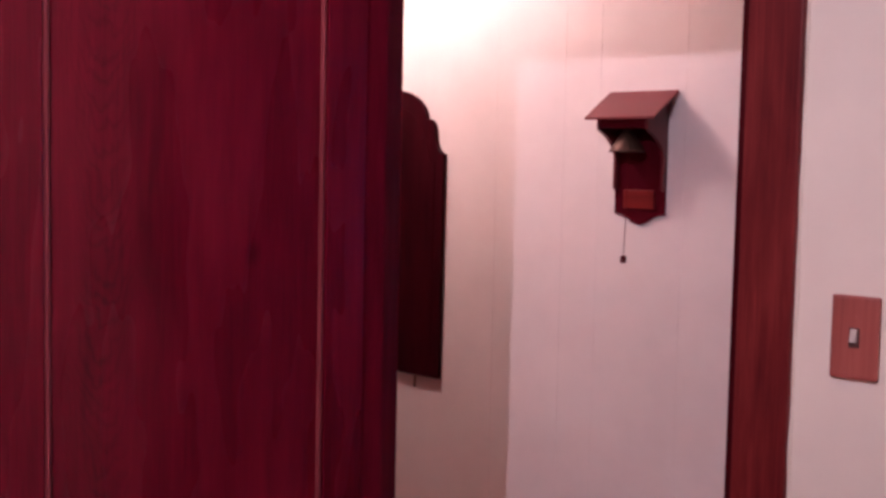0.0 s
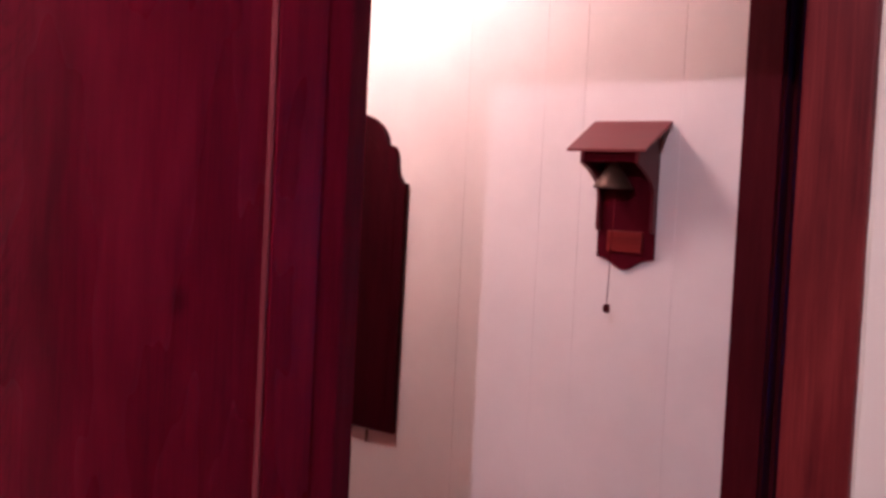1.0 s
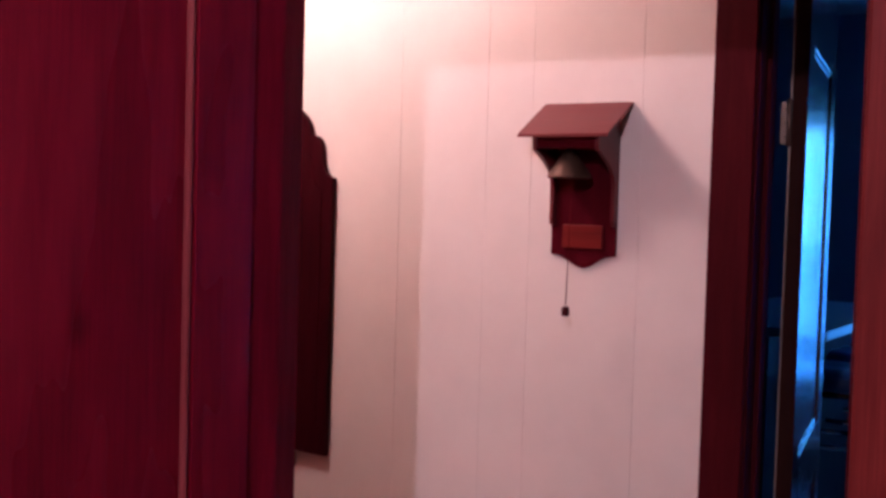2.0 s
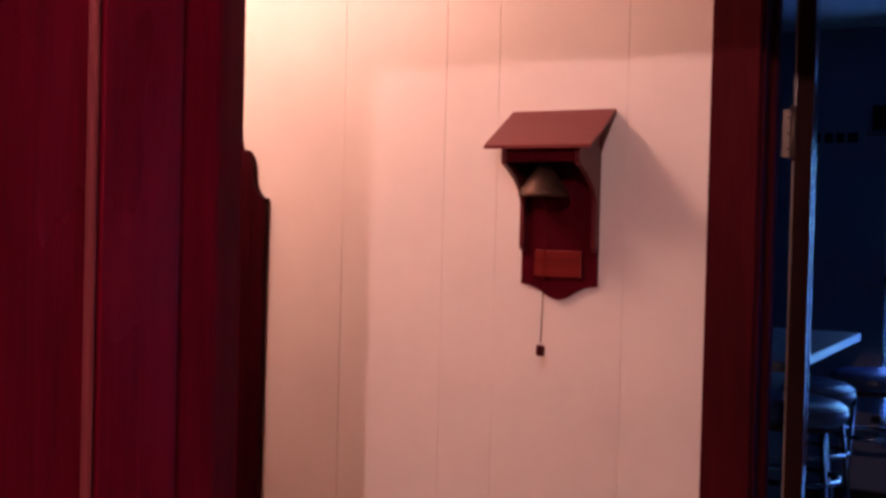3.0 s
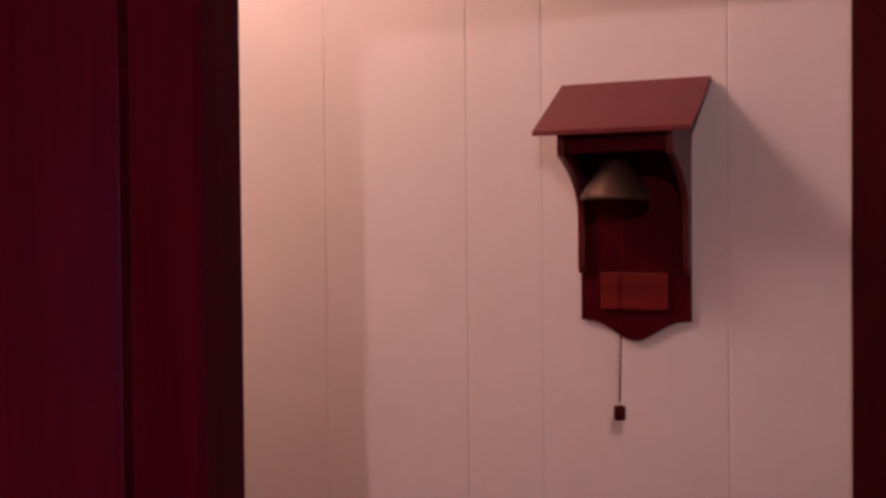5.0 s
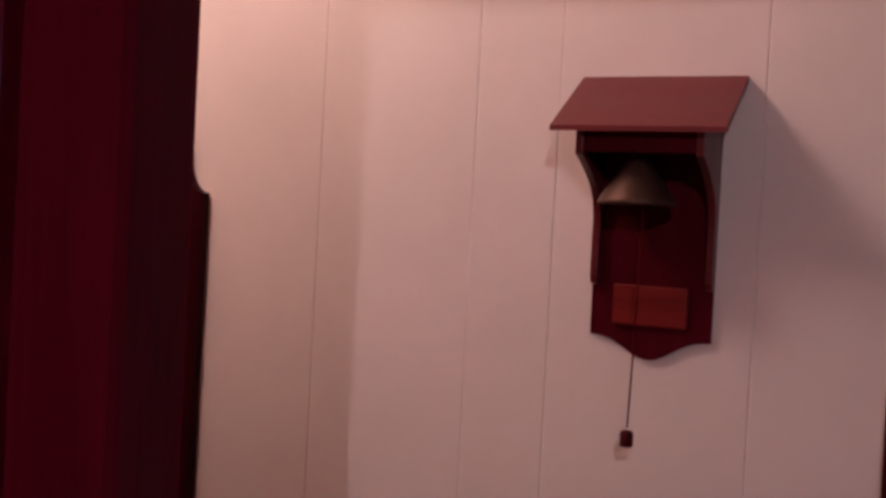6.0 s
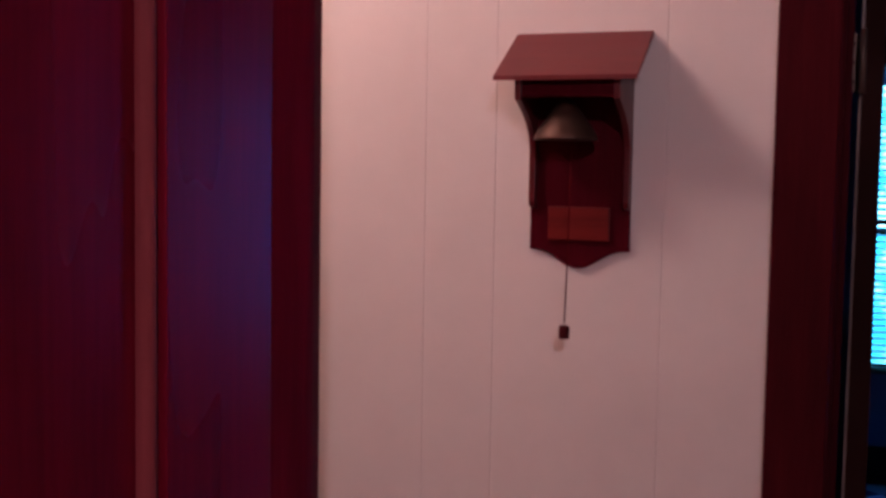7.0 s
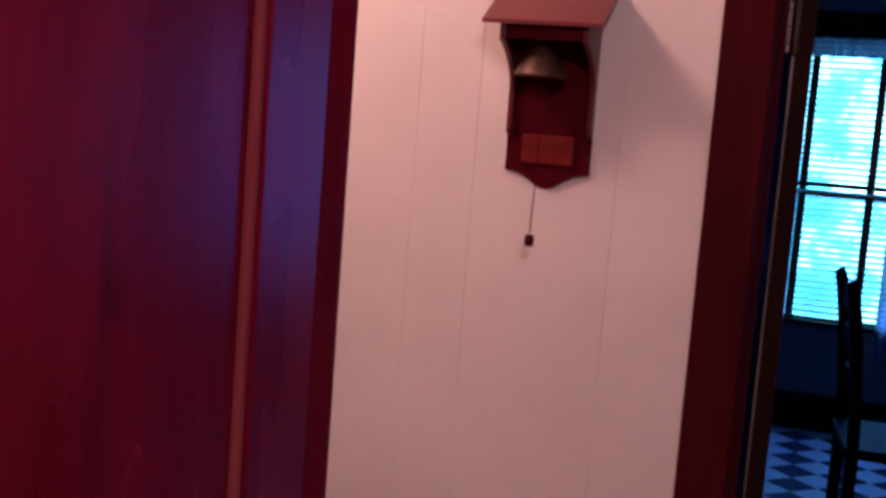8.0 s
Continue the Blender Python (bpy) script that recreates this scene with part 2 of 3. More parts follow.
def prism(outline, axis, a, b, bevel=0.0):
    """An outline of (u, v) pushed from a to b along an axis: x takes (y, z), y takes (x, z), z takes (x, y)."""
    bm = bmesh.new()
    at = {"x": lambda u, v, w: (w, u, v), "y": lambda u, v, w: (u, w, v), "z": lambda u, v, w: (u, v, w)}[axis]
    lo = [bm.verts.new(at(u, v, a)) for u, v in outline]
    hi = [bm.verts.new(at(u, v, b)) for u, v in outline]
    n = len(outline)
    caps = [bm.faces.new(lo), bm.faces.new(hi[::-1])]
    for i in range(n):
        bm.faces.new((lo[i], hi[i], hi[(i + 1) % n], lo[(i + 1) % n]))
    bmesh.ops.recalc_face_normals(bm, faces=bm.faces)
    if bevel:
        es = list({e for f in caps for e in f.edges})
        bmesh.ops.bevel(bm, geom=es, offset=bevel, segments=2, profile=0.6, affect="EDGES")
    return bm


def lathe(profile, steps=32):
    bm = bmesh.new()
    rings = []
    for r, z in profile:
        rings.append([bm.verts.new((r * math.cos(2 * math.pi * i / steps), r * math.sin(2 * math.pi * i / steps), z)) for i in range(steps)])
    for p, q in zip(rings, rings[1:]):
        for i in range(steps):
            bm.faces.new((p[i], p[(i + 1) % steps], q[(i + 1) % steps], q[i]))
    for ring in (rings[0], rings[-1]):
        bm.faces.new(ring)
    bmesh.ops.recalc_face_normals(bm, faces=bm.faces)
    for f in bm.faces:
        f.smooth = len(f.verts) == 4
    return bm


def tube(points, r, steps=8):
    bm = bmesh.new()
    rings = []
    for i, p in enumerate(points):
        a, b = Vector(points[max(i - 1, 0)]), Vector(points[min(i + 1, len(points) - 1)])
        q = (b - a).to_track_quat("Z", "Y")
        rings.append([bm.verts.new(Vector(p) + q @ Vector((r * math.cos(2 * math.pi * k / steps), r * math.sin(2 * math.pi * k / steps), 0))) for k in range(steps)])
    for p, q in zip(rings, rings[1:]):
        for k in range(steps):
            bm.faces.new((p[k], p[(k + 1) % steps], q[(k + 1) % steps], q[k])).smooth = True
    bm.faces.new(rings[0]), bm.faces.new(rings[-1])
    bmesh.ops.recalc_face_normals(bm, faces=bm.faces)
    return bm


def mesh(name, bm, mat):
    me = bpy.data.meshes.new(name)
    bm.normal_update()
    bm.to_mesh(me)
    bm.free()
    me.materials.append(mat)
    return me


def part(name, bm, mat, parent, label=""):
    ob = new(name, mesh(name, bm, mat))
    ob.parent = parent
    return tagged(ob, label)


def thing(name, at, label, category, group=""):
    ob = new(name)
    ob.empty_display_size = 0.1
    ob.matrix_world = pose(*at)
    return tagged(ob, label, category, group)


def structure(name, bm, mat, label, category="wall"):
    return tagged(new(name, mesh(name, bm, mat)), label, category, kind="structure")


# ---- the plan ----
X0, X1 = -1.30, 2.70          # west and east ends of room and hall
ROOM_S = -1.60                # south end of the near room
WALL_Y, WALL_B = 2.018, 2.078 # partition with the near doorway
JAMB_L, JAMB_R, HEAD = 0.062, 0.862, 2.05
BELL_Y, BELL_B = 3.150, 3.265 # panelled wall and its kitchen face
FAR_L, FAR_R = 0.390, 1.200   # doorway to the kitchen
KITCHEN_N = 7.00
KX0, KX1 = -1.60, 3.30


def boxes(*rows):
    bm = bmesh.new()
    for r in rows:
        box(*r, bm=bm)
    return bm


def pierced(x0, x1, y0, y1, z0, z1, *holes):
    """One closed wall slab along x with rectangular openings (x0, x1, z0, z1) cut through it."""
    bm = bmesh.new()
    xs = sorted({x0, x1, *(v for h in holes for v in h[:2])})
    zs = sorted({z0, z1, *(v for h in holes for v in h[2:])})
    pts = {}

    def at(i, j, y):
        key = (i, j, y)
        if key not in pts:
            pts[key] = bm.verts.new((xs[i], y, zs[j]))
        return pts[key]

    def solid(i, j):
        if not (0 <= i < len(xs) - 1 and 0 <= j < len(zs) - 1):
            return False
        x, z = (xs[i] + xs[i + 1]) / 2, (zs[j] + zs[j + 1]) / 2
        return not any(h[0] < x < h[1] and h[2] < z < h[3] for h in holes)

    for i in range(len(xs) - 1):
        for j in range(len(zs) - 1):
            if not solid(i, j):
                continue
            for y in (y0, y1):
                bm.faces.new((at(i, j, y), at(i + 1, j, y), at(i + 1, j + 1, y), at(i, j + 1, y)))
            for di, dj, p, q in ((-1, 0, (i, j), (i, j + 1)), (1, 0, (i + 1, j), (i + 1, j + 1)), (0, -1, (i, j), (i + 1, j)), (0, 1, (i, j + 1), (i + 1, j + 1))):
                if not solid(i + di, j + dj):
                    bm.faces.new((at(*p, y0), at(*q, y0), at(*q, y1), at(*p, y1)))
    bmesh.ops.recalc_face_normals(bm, faces=bm.faces)
    return bm


structure("floor", boxes((X0 - 0.1, X1 + 0.1, ROOM_S - 0.1, BELL_B, -0.10, 0.0)), floor_wood, "floor of room and hall, reddened to bounce warm light", "floor")
structure("ceiling", boxes((KX0 - 0.1, KX1 + 0.1, ROOM_S - 0.1, KITCHEN_N + 0.1, CEIL, CEIL + 0.1)), ceiling_paint, "plain tan painted ceiling", "ceiling")
structure("ceiling_kitchen", boxes((KX0, KX1, BELL_B + 0.01, KITCHEN_N - 0.002, KITCHEN_CEIL, KITCHEN_CEIL + 0.05)), kitchen_ceiling_paint, "plain painted kitchen ceiling", "ceiling")
structure("wall_south", boxes((X0 - 0.1, X1 + 0.1, ROOM_S - 0.1, ROOM_S, 0, CEIL)), tan_paint, "plain tan plaster wall")
structure("wall_west", boxes((X0 - 0.1, X0, ROOM_S, BELL_Y, 0, CEIL)), tan_paint, "plain tan plaster wall")
structure("wall_east", boxes((X1, X1 + 0.1, ROOM_S, BELL_Y, 0, CEIL)), tan_paint, "plain tan plaster wall")
structure("wall_partition", pierced(X0, X1, WALL_Y, WALL_B, 0, CEIL, (JAMB_L - 0.02, JAMB_R + 0.02, 0, HEAD + 0.02)),
          wall_paint, "off-white plaster partition wall with a doorway")
# unseen red sheet, added to bounce warm light onto the panelled wall
structure("wall_hall_south_bounce", pierced(X0, X1, WALL_B, WALL_B + 0.006, 0, CEIL, (JAMB_L - 0.093, 0.955, 0, HEAD + 0.11)),
          hall_bounce_wood, "unseen red-brown sheet that bounces warm light into the hall")
# panelled wall: backing with the doorway, and planks of uneven width in front of it
FAR_HOLE = (FAR_L - 0.02, FAR_R + 0.02, 0, HEAD + 0.02)
wall_n = structure("wall_north", pierced(KX0, KX1, BELL_Y + 0.0024, BELL_B, 0, CEIL, FAR_HOLE),
                   groove_paint, "cream painted wood panelling with narrow vertical grooves")
structure("wall_kitchen_side", pierced(KX0, KX1, BELL_B, BELL_B + 0.008, 0, CEIL, FAR_HOLE), kitchen_paint, "kitchen wall in a grey-brown darkened for the dim room")


def plank(x0, x1, z0, z1):
    y0, y1, w, d = BELL_Y, BELL_Y + 0.0024, 0.0022, 0.0013
    return prism([(x0, y1), (x0, y0 + d), (x0 + w, y0), (x1 - w, y0), (x1, y0 + d), (x1, y1)], "z", z0, z1)


SEAMS = [X0, -1.13, -0.92, -0.519, -0.266, -0.143, 0.132, FAR_L - 0.02]
for a, b in zip(SEAMS, SEAMS[1:]):
    part("plank", plank(a, b, 0, CEIL), panel_paint, wall_n)
part("plank", plank(FAR_L - 0.02, FAR_R + 0.02, HEAD + 0.02, CEIL), panel_paint, wall_n)
SEAMS = [FAR_R + 0.02, 1.36, 1.48, 1.75, 1.90, 2.15, 2.40, X1]
for a, b in zip(SEAMS, SEAMS[1:]):
    part("plank", plank(a, b, 0, CEIL), panel_paint, wall_n)

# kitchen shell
structure("wall_kitchen_west", boxes((KX0 - 0.1, KX0, BELL_B, KITCHEN_N, 0, CEIL)), kitchen_paint, "kitchen wall in a grey-brown darkened for the dim room")
structure("wall_kitchen_east", boxes((KX1, KX1 + 0.1, BELL_B, KITCHEN_N, 0, CEIL)), kitchen_paint, "kitchen wall in a grey-brown darkened for the dim room")
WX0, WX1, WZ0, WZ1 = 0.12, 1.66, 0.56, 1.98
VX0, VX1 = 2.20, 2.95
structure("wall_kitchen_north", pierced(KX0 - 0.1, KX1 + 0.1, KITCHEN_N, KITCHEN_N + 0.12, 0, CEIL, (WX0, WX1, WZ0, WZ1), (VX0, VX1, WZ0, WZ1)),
          north_paint, "kitchen wall with two windows, bounced daylight in its blue grey")
structure("baseboard", boxes((KX0, KX1, KITCHEN_N - 0.02, KITCHEN_N, 0, 0.18)), chair_wood, "dark wooden baseboard", "baseboard")
structure("backdrop", boxes((-3.5, 2.15, 9.0, 9.02, -1.0, 4.5)), outside, "bright blurred garden light outside the window", "backdrop")

structure("backdrop_blue", boxes((2.16, 6.5, 9.0, 9.02, -1.0, 4.5)), blue_sheen_glow, "deep blue glowing sheet outside the second window, for the door's sheen", "backdrop")


# ---- door frames ----
def casing(z0, z1, x0, x1, y_wall, out):
    """A flat casing board with eased edges; out is -1 where it stands south of its wall."""
    ya, yb = sorted((y_wall, y_wall + out * 0.018))
    return box(x0, x1, ya, yb, z0, z1, 0.004)


trim_near = structure("trim_near_doorway", boxes(
    (JAMB_L - 0.02, JAMB_L, WALL_Y - 0.016, WALL_B + 0.014, 0, HEAD), (JAMB_R, JAMB_R + 0.02, WALL_Y - 0.016, WALL_B + 0.014, 0, HEAD),
    (JAMB_L - 0.02, JAMB_R + 0.02, WALL_Y - 0.016, WALL_B + 0.014, HEAD, HEAD + 0.02)), jamb_wood, "red-brown stained wooden jamb of the near doorway", "door frame")
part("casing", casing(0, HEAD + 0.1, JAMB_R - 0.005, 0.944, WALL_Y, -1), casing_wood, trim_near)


def paint_lap(x, z0, z1, n=150):
    """A ragged bead of wall paint along the casing's edge."""
    bm = bmesh.new()
    rows = []
    for i in range(n + 1):
        z = z0 + (z1 - z0) * i / n
        w = 0.0016 + 0.0030 * noise.noise(Vector((7.3, 0.0, z * 9))) + 0.0018 * noise.noise(Vector((1.7, 4.0, z * 34)))
        h = 0.0070 + 0.0040 * noise.noise(Vector((3.1, 2.0, z * 13)))
        rows.append([bm.verts.new(p) for p in ((x - 0.002, WALL_Y, z), (x - 0.001, WALL_Y - h, z), (x + max(w, 0.001) * 0.45, WALL_Y - h * 0.7, z), (x + max(w, 0.001) + 0.002, WALL_Y - 0.0003, z))])
    for p, q in zip(rows, rows[1:]):
        for k in range(3):
            bm.faces.new((p[k], p[k + 1], q[k + 1], q[k])).smooth = True
    bmesh.ops.recalc_face_normals(bm, faces=bm.faces)
    return bm


part("paint_edge", paint_lap(0.944, 0.05, HEAD), wall_paint, trim_near, "ragged lap of wall paint")
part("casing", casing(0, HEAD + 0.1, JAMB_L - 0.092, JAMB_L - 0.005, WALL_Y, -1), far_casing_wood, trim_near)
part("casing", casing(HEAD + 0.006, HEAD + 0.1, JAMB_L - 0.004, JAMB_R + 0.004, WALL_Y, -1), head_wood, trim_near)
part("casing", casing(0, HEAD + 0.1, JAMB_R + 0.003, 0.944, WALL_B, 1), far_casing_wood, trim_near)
part("casing", casing(0, HEAD + 0.1, JAMB_L - 0.092, JAMB_L - 0.004, WALL_B, 1), jamb_wood, trim_near)
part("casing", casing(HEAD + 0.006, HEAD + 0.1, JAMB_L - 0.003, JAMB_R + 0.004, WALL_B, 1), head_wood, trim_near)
part("door_stop", prism([(JAMB_L, 1.9475), (0.098, 1.9475), (0.098, 2.004), (0.0965, 2.013), (0.086, 2.039), (JAMB_L, 2.091)], "z", 0, HEAD - 0.001, 0.0), jamb_wood, trim_near)
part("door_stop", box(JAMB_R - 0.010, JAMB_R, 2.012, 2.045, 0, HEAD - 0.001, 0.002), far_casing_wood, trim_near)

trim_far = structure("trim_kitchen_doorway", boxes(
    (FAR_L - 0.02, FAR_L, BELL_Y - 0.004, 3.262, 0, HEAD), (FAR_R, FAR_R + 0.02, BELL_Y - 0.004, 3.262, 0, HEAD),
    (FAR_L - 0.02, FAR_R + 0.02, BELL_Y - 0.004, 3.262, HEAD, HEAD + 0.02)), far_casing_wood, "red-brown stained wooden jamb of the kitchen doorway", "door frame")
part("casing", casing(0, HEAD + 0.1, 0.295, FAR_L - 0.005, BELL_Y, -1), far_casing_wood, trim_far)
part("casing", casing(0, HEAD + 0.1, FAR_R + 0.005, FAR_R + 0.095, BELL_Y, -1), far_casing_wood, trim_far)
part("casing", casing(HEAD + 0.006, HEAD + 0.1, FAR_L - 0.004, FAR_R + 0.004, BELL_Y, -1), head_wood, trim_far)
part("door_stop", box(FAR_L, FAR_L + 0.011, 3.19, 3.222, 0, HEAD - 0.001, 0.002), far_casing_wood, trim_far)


# ---- doors ----
def panel_door(name, width, height, thick, stile, rails, wood_v, wood_h, bead, label):
    """A panelled leaf that stands on its hinge edge at the origin, running along -y, its seen face at +x = thick."""
    d = tagged(new(name), label, "door")
    for y0, y1 in ((-stile, 0), (-width, -width + stile)):
        part("stile", box(0, thick, y0, y1, 0.008, height, 0.0012), wood_v, d)
    for z0, z1 in rails:
        part("rail", box(0.0005, thick - 0.0005, -width + stile, -stile, z0, z1, 0.002), wood_h, d)
    for (a, b), (c, e) in zip(rails, rails[1:]):
        ya, yb = -width + stile, -stile
        part("panel", box(thick * 0.3, thick * 0.80, ya, yb, b, c, 0.0), wood_v, d)
        w, rad, face = 0.0130, 0.0054, thick * 0.80
        for edge, s in ((yb, -1), (ya, 1)):
            # a half-round bead with a quirk behind it runs down the inner edge of each stile
            def off(d):
                return edge + s * (w - d)
            prof = [(face - 0.001, off(0.0))]
            prof += [(face + 0.0015 + rad * math.sin(math.pi * k / 10), off(rad - rad * math.cos(math.pi * k / 10))) for k in range(11)]
            prof += [(face + 0.0012, off(2 * rad + 0.0005)), (face + 0.0012, off(w)), (face - 0.001, off(w))]
            bm = prism(prof, "z", b, c)
            for f in bm.faces:
                f.smooth = len(f.verts) == 4 and f.calc_area() < 0.0016 * (c - b)
            part("bead", bm, bead, d, "narrow moulding along the panel")
        for z0, z1 in ((b, b + 0.014), (c - 0.014, c)):
            part("bead", box(thick * 0.80, thick - 0.004, ya + w, yb - w, z0, z1, 0.003), bead, d, "narrow moulding along the panel")
    return d


near_door = panel_door("panelled_door", 0.770, 2.03, 0.040, 0.100, [(0.01, 0.22), (1.92, 2.028)], door_wood, rail_wood, bead_wood,
                       "dark red mahogany panelled door standing wide open")
near_door.matrix_world = pose(0.0655, 1.945, 0)
for z in (0.28, 1.02, 1.78):
    part("hinge", tube([(-0.002, 0.012, z), (-0.002, 0.012, z + 0.09)], 0.007, 10), brass, near_door)

far_door = panel_door("varnished_door", 0.770, 2.03, 0.036, 0.115, [(0.01, 0.24), (0.74, 0.88), (1.82, 2.028)], far_door_wood, far_door_wood, far_door_wood,
                      "dark glossy varnished panelled door opened into the kitchen")
# hinged on the jamb and swung back into the kitchen
far_door.matrix_world = pose(0.412, 3.293, 0, 0, 0, 10) @ Matrix.Diagonal((1, -1, 1, 1))


def butt_hinge(z):
    h = part("hinge", box(-0.021, 0.004, -0.0135, -0.0105, z, z + 0.092, 0.001), hinge_metal, far_door, "pale painted butt hinge")
    for k in (0.016, 0.046, 0.076):
        part("screw", tube([(-0.009, -0.0110, z + k), (-0.009, -0.0098, z + k)], 0.0028, 8), chair_wood, h)
    part("hinge_pin", tube([(0.0, 0.016, z - 0.004), (0.0, 0.016, z + 0.096)], 0.0055, 10), hinge_metal, far_door)
    return h


part("edge_strip", box(0.0042, 0.0355, -0.002, 0.0012, 0.010, 2.025, 0.0005), edge_mat, far_door, "dull brown hinge edge")
part("worn_edge", box(-0.0012, 0.0022, -0.004, 0.0012, 0.012, 2.02, 0.0008), worn_mat, far_door, "pale worn corner")
butt_hinge(1.593)
butt_hinge(0.25)

# ---- scalloped board on the panelled wall ----
board = thing("wall_plaque", (-1.1495, BELL_Y, 0.742), "dark stained wooden wall plaque with a scalloped arched top", "wall plaque")
half = []
for i in range(0, 8):           # hollow above the straight side
    a = i / 7 * math.pi / 2
    half.append((0.214 - 0.036 * math.sin(a), 0.757 + 0.060 * (1 - math.cos(a))))
for i in range(1, 8):           # rounded shoulder
    a = i / 7 * math.pi / 2
    half.append((0.178 - 0.032 * (1 - math.cos(a)), 0.817 + 0.052 * math.sin(a)))
half.append((0.139, 0.870))
for i in range(0, 12):          # crown
    a = i / 11 * math.pi / 2
    half.append((0.137 * math.cos(a), 0.875 + 0.090 * math.sin(a) ** 1.15))
outline = [(-0.210, 0.028), (0.209, 0.023)] + half + [(-u, v) for u, v in half[-2::-1]]
part("board", prism([(u + 0.214, v) for u, v in outline], "y", -0.020, -0.001, 0.003), cafe_wood, board)
inner = [(0.214 + u * 0.84, 0.06 + v * 0.88) for u, v in outline]
part("raised_field", prism(inner, "y", -0.0215, -0.0195, 0.001), cafe_wood, board)
part("hook", tube([(0.315, -0.010, -0.010), (0.315, -0.012, -0.018), (0.315, -0.010, 0.000), (0.315, -0.010, 0.018)], 0.004, 8), hinge_metal, board, "small pale metal hook")

# ---- the bell plaque ----
plaque = thing("bell_plaque", (0.0, BELL_Y, 1.305), "cherry-stained wooden bell house with a sloping roof on the panelled wall", "wall bell")
HW = 0.081
back = [(-HW, 0.029)]
for i in range(1, 16):          # scalloped lower edge, a rounded point in the middle
    u = i / 16
    s = math.sin(u * math.pi)
    back.append((-HW + 2 * HW * u, 0.029 - 0.029 * s ** 2.2 + 0.003 * math.sin(u * 2 * math.pi) ** 2))
back += [(HW, 0.029), (HW, 0.362), (-HW, 0.362)]
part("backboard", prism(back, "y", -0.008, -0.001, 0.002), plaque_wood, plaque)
side = [(-0.007, 0.095), (-0.017, 0.097), (-0.021, 0.106)]
for i in range(0, 15):
    u = i / 14
    side.append((-0.021 - 0.090 * u ** 2.3, 0.180 + 0.082 * u))
side += [(-0.112, 0.272), (-0.112, 0.2965), (-0.007, 0.359)]
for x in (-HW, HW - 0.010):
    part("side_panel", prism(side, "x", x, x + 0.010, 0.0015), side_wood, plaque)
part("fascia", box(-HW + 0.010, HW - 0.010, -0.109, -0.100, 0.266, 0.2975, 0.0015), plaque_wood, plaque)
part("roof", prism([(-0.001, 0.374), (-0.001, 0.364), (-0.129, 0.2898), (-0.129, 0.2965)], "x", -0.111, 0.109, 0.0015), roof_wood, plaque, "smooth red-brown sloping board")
part("tag", box(-0.050, 0.050, -0.014, -0.0075, 0.044, 0.098, 0.0028), label_wood, plaque, "blank orange wood tag")
bell_prof = [(0.0, 0.0), (0.0495, 0.0), (0.0495, 0.003), (0.0465, 0.010), (0.041, 0.019), (0.034, 0.029), (0.026, 0.040), (0.0175, 0.051), (0.0105, 0.060), (0.005, 0.066), (0.0, 0.067)]
bm = lathe(bell_prof[1:-1], 36)
bmesh.ops.translate(bm, verts=bm.verts, vec=(-0.012, -0.062 + 0.0, 0.202))
part("bell", bm, brass, plaque, "dull aged brass bell")
part("hanger", tube([(-0.012, -0.062, 0.262), (-0.012, -0.062, 0.318)], 0.003), steel, plaque)
part("pull_cord", tube([(0.000, -0.072, 0.212), (-0.0010, -0.0740, 0.10), (-0.0018, -0.075, 0.02), (-0.004, -0.076, -0.08)], 0.0012), cord_mat, plaque)
bm = lathe([(0.005, -0.0110), (0.0078, -0.0102), (0.0085, -0.008), (0.0085, 0.006), (0.0076, 0.0090), (0.004, 0.0104)], 16)
bmesh.ops.translate(bm, verts=bm.verts, vec=(-0.004, -0.076, -0.094))
part("knob", bm, knob_mat, plaque, "dark turned wooden pull knob")

# ---- light switch ----
switch = thing("light_switch", (1.036, WALL_Y, 1.220), "cherry wood light switch plate with an ivory toggle", "light switch")
part("plate", box(-0.035, 0.035, -0.009, 0.0, -0.061, 0.061, 0.0045), plate_wood, switch)
part("collar", box(-0.0075, 0.0075, -0.0105, -0.008, -0.0145, 0.0145, 0.001), slot_mat, switch)
bm = box(-0.0050, 0.0050, -0.0155, -0.004, -0.0095, 0.0100, 0.0018)
bmesh.ops.rotate(bm, verts=bm.verts, matrix=Matrix.Rotation(radians(-12), 3, "X"))
part("toggle", bm, toggle_mat, switch, "ivory plastic toggle set up")
for z in (-0.030, 0.030):
    part("screw", tube([(0, -0.0100, z), (0, -0.0085, z)], 0.003, 10), plate_wood, switch)


# ---- ceiling lights ----
def ceiling_light(at, bulb_mat, radius, label):
    lamp = thing("ceiling_light", (at[0], at[1], CEIL), label, "ceiling light")
    drop = CEIL - at[2]
    part("canopy", lathe([(0.065, 0.0), (0.065, -0.010), (0.050, -0.022), (0.030, -0.030)], 28), white_plastic, lamp)
    part("socket", lathe([(0.022, -0.030), (0.022, -drop + radius + 0.004), (0.016, -drop + radius - 0.002)], 20), white_plastic, lamp)
    bm = bmesh.new()
    bmesh.ops.create_uvsphere(bm, u_segments=24, v_segments=16, radius=radius, matrix=Matrix.Translation((0, 0, -drop)))
    for f in bm.faces:
        f.smooth = True
    part("bulb", bm, bulb_mat, lamp, "lit white glass bulb")


ceiling_light(ROOM_LAMP, bulb_room, BULB_R, "bare-bulb ceiling light in the near room")
ceiling_light(HALL_LAMP, bulb_hall, GLOBE_R, "warm glass-globe ceiling light in the hall")

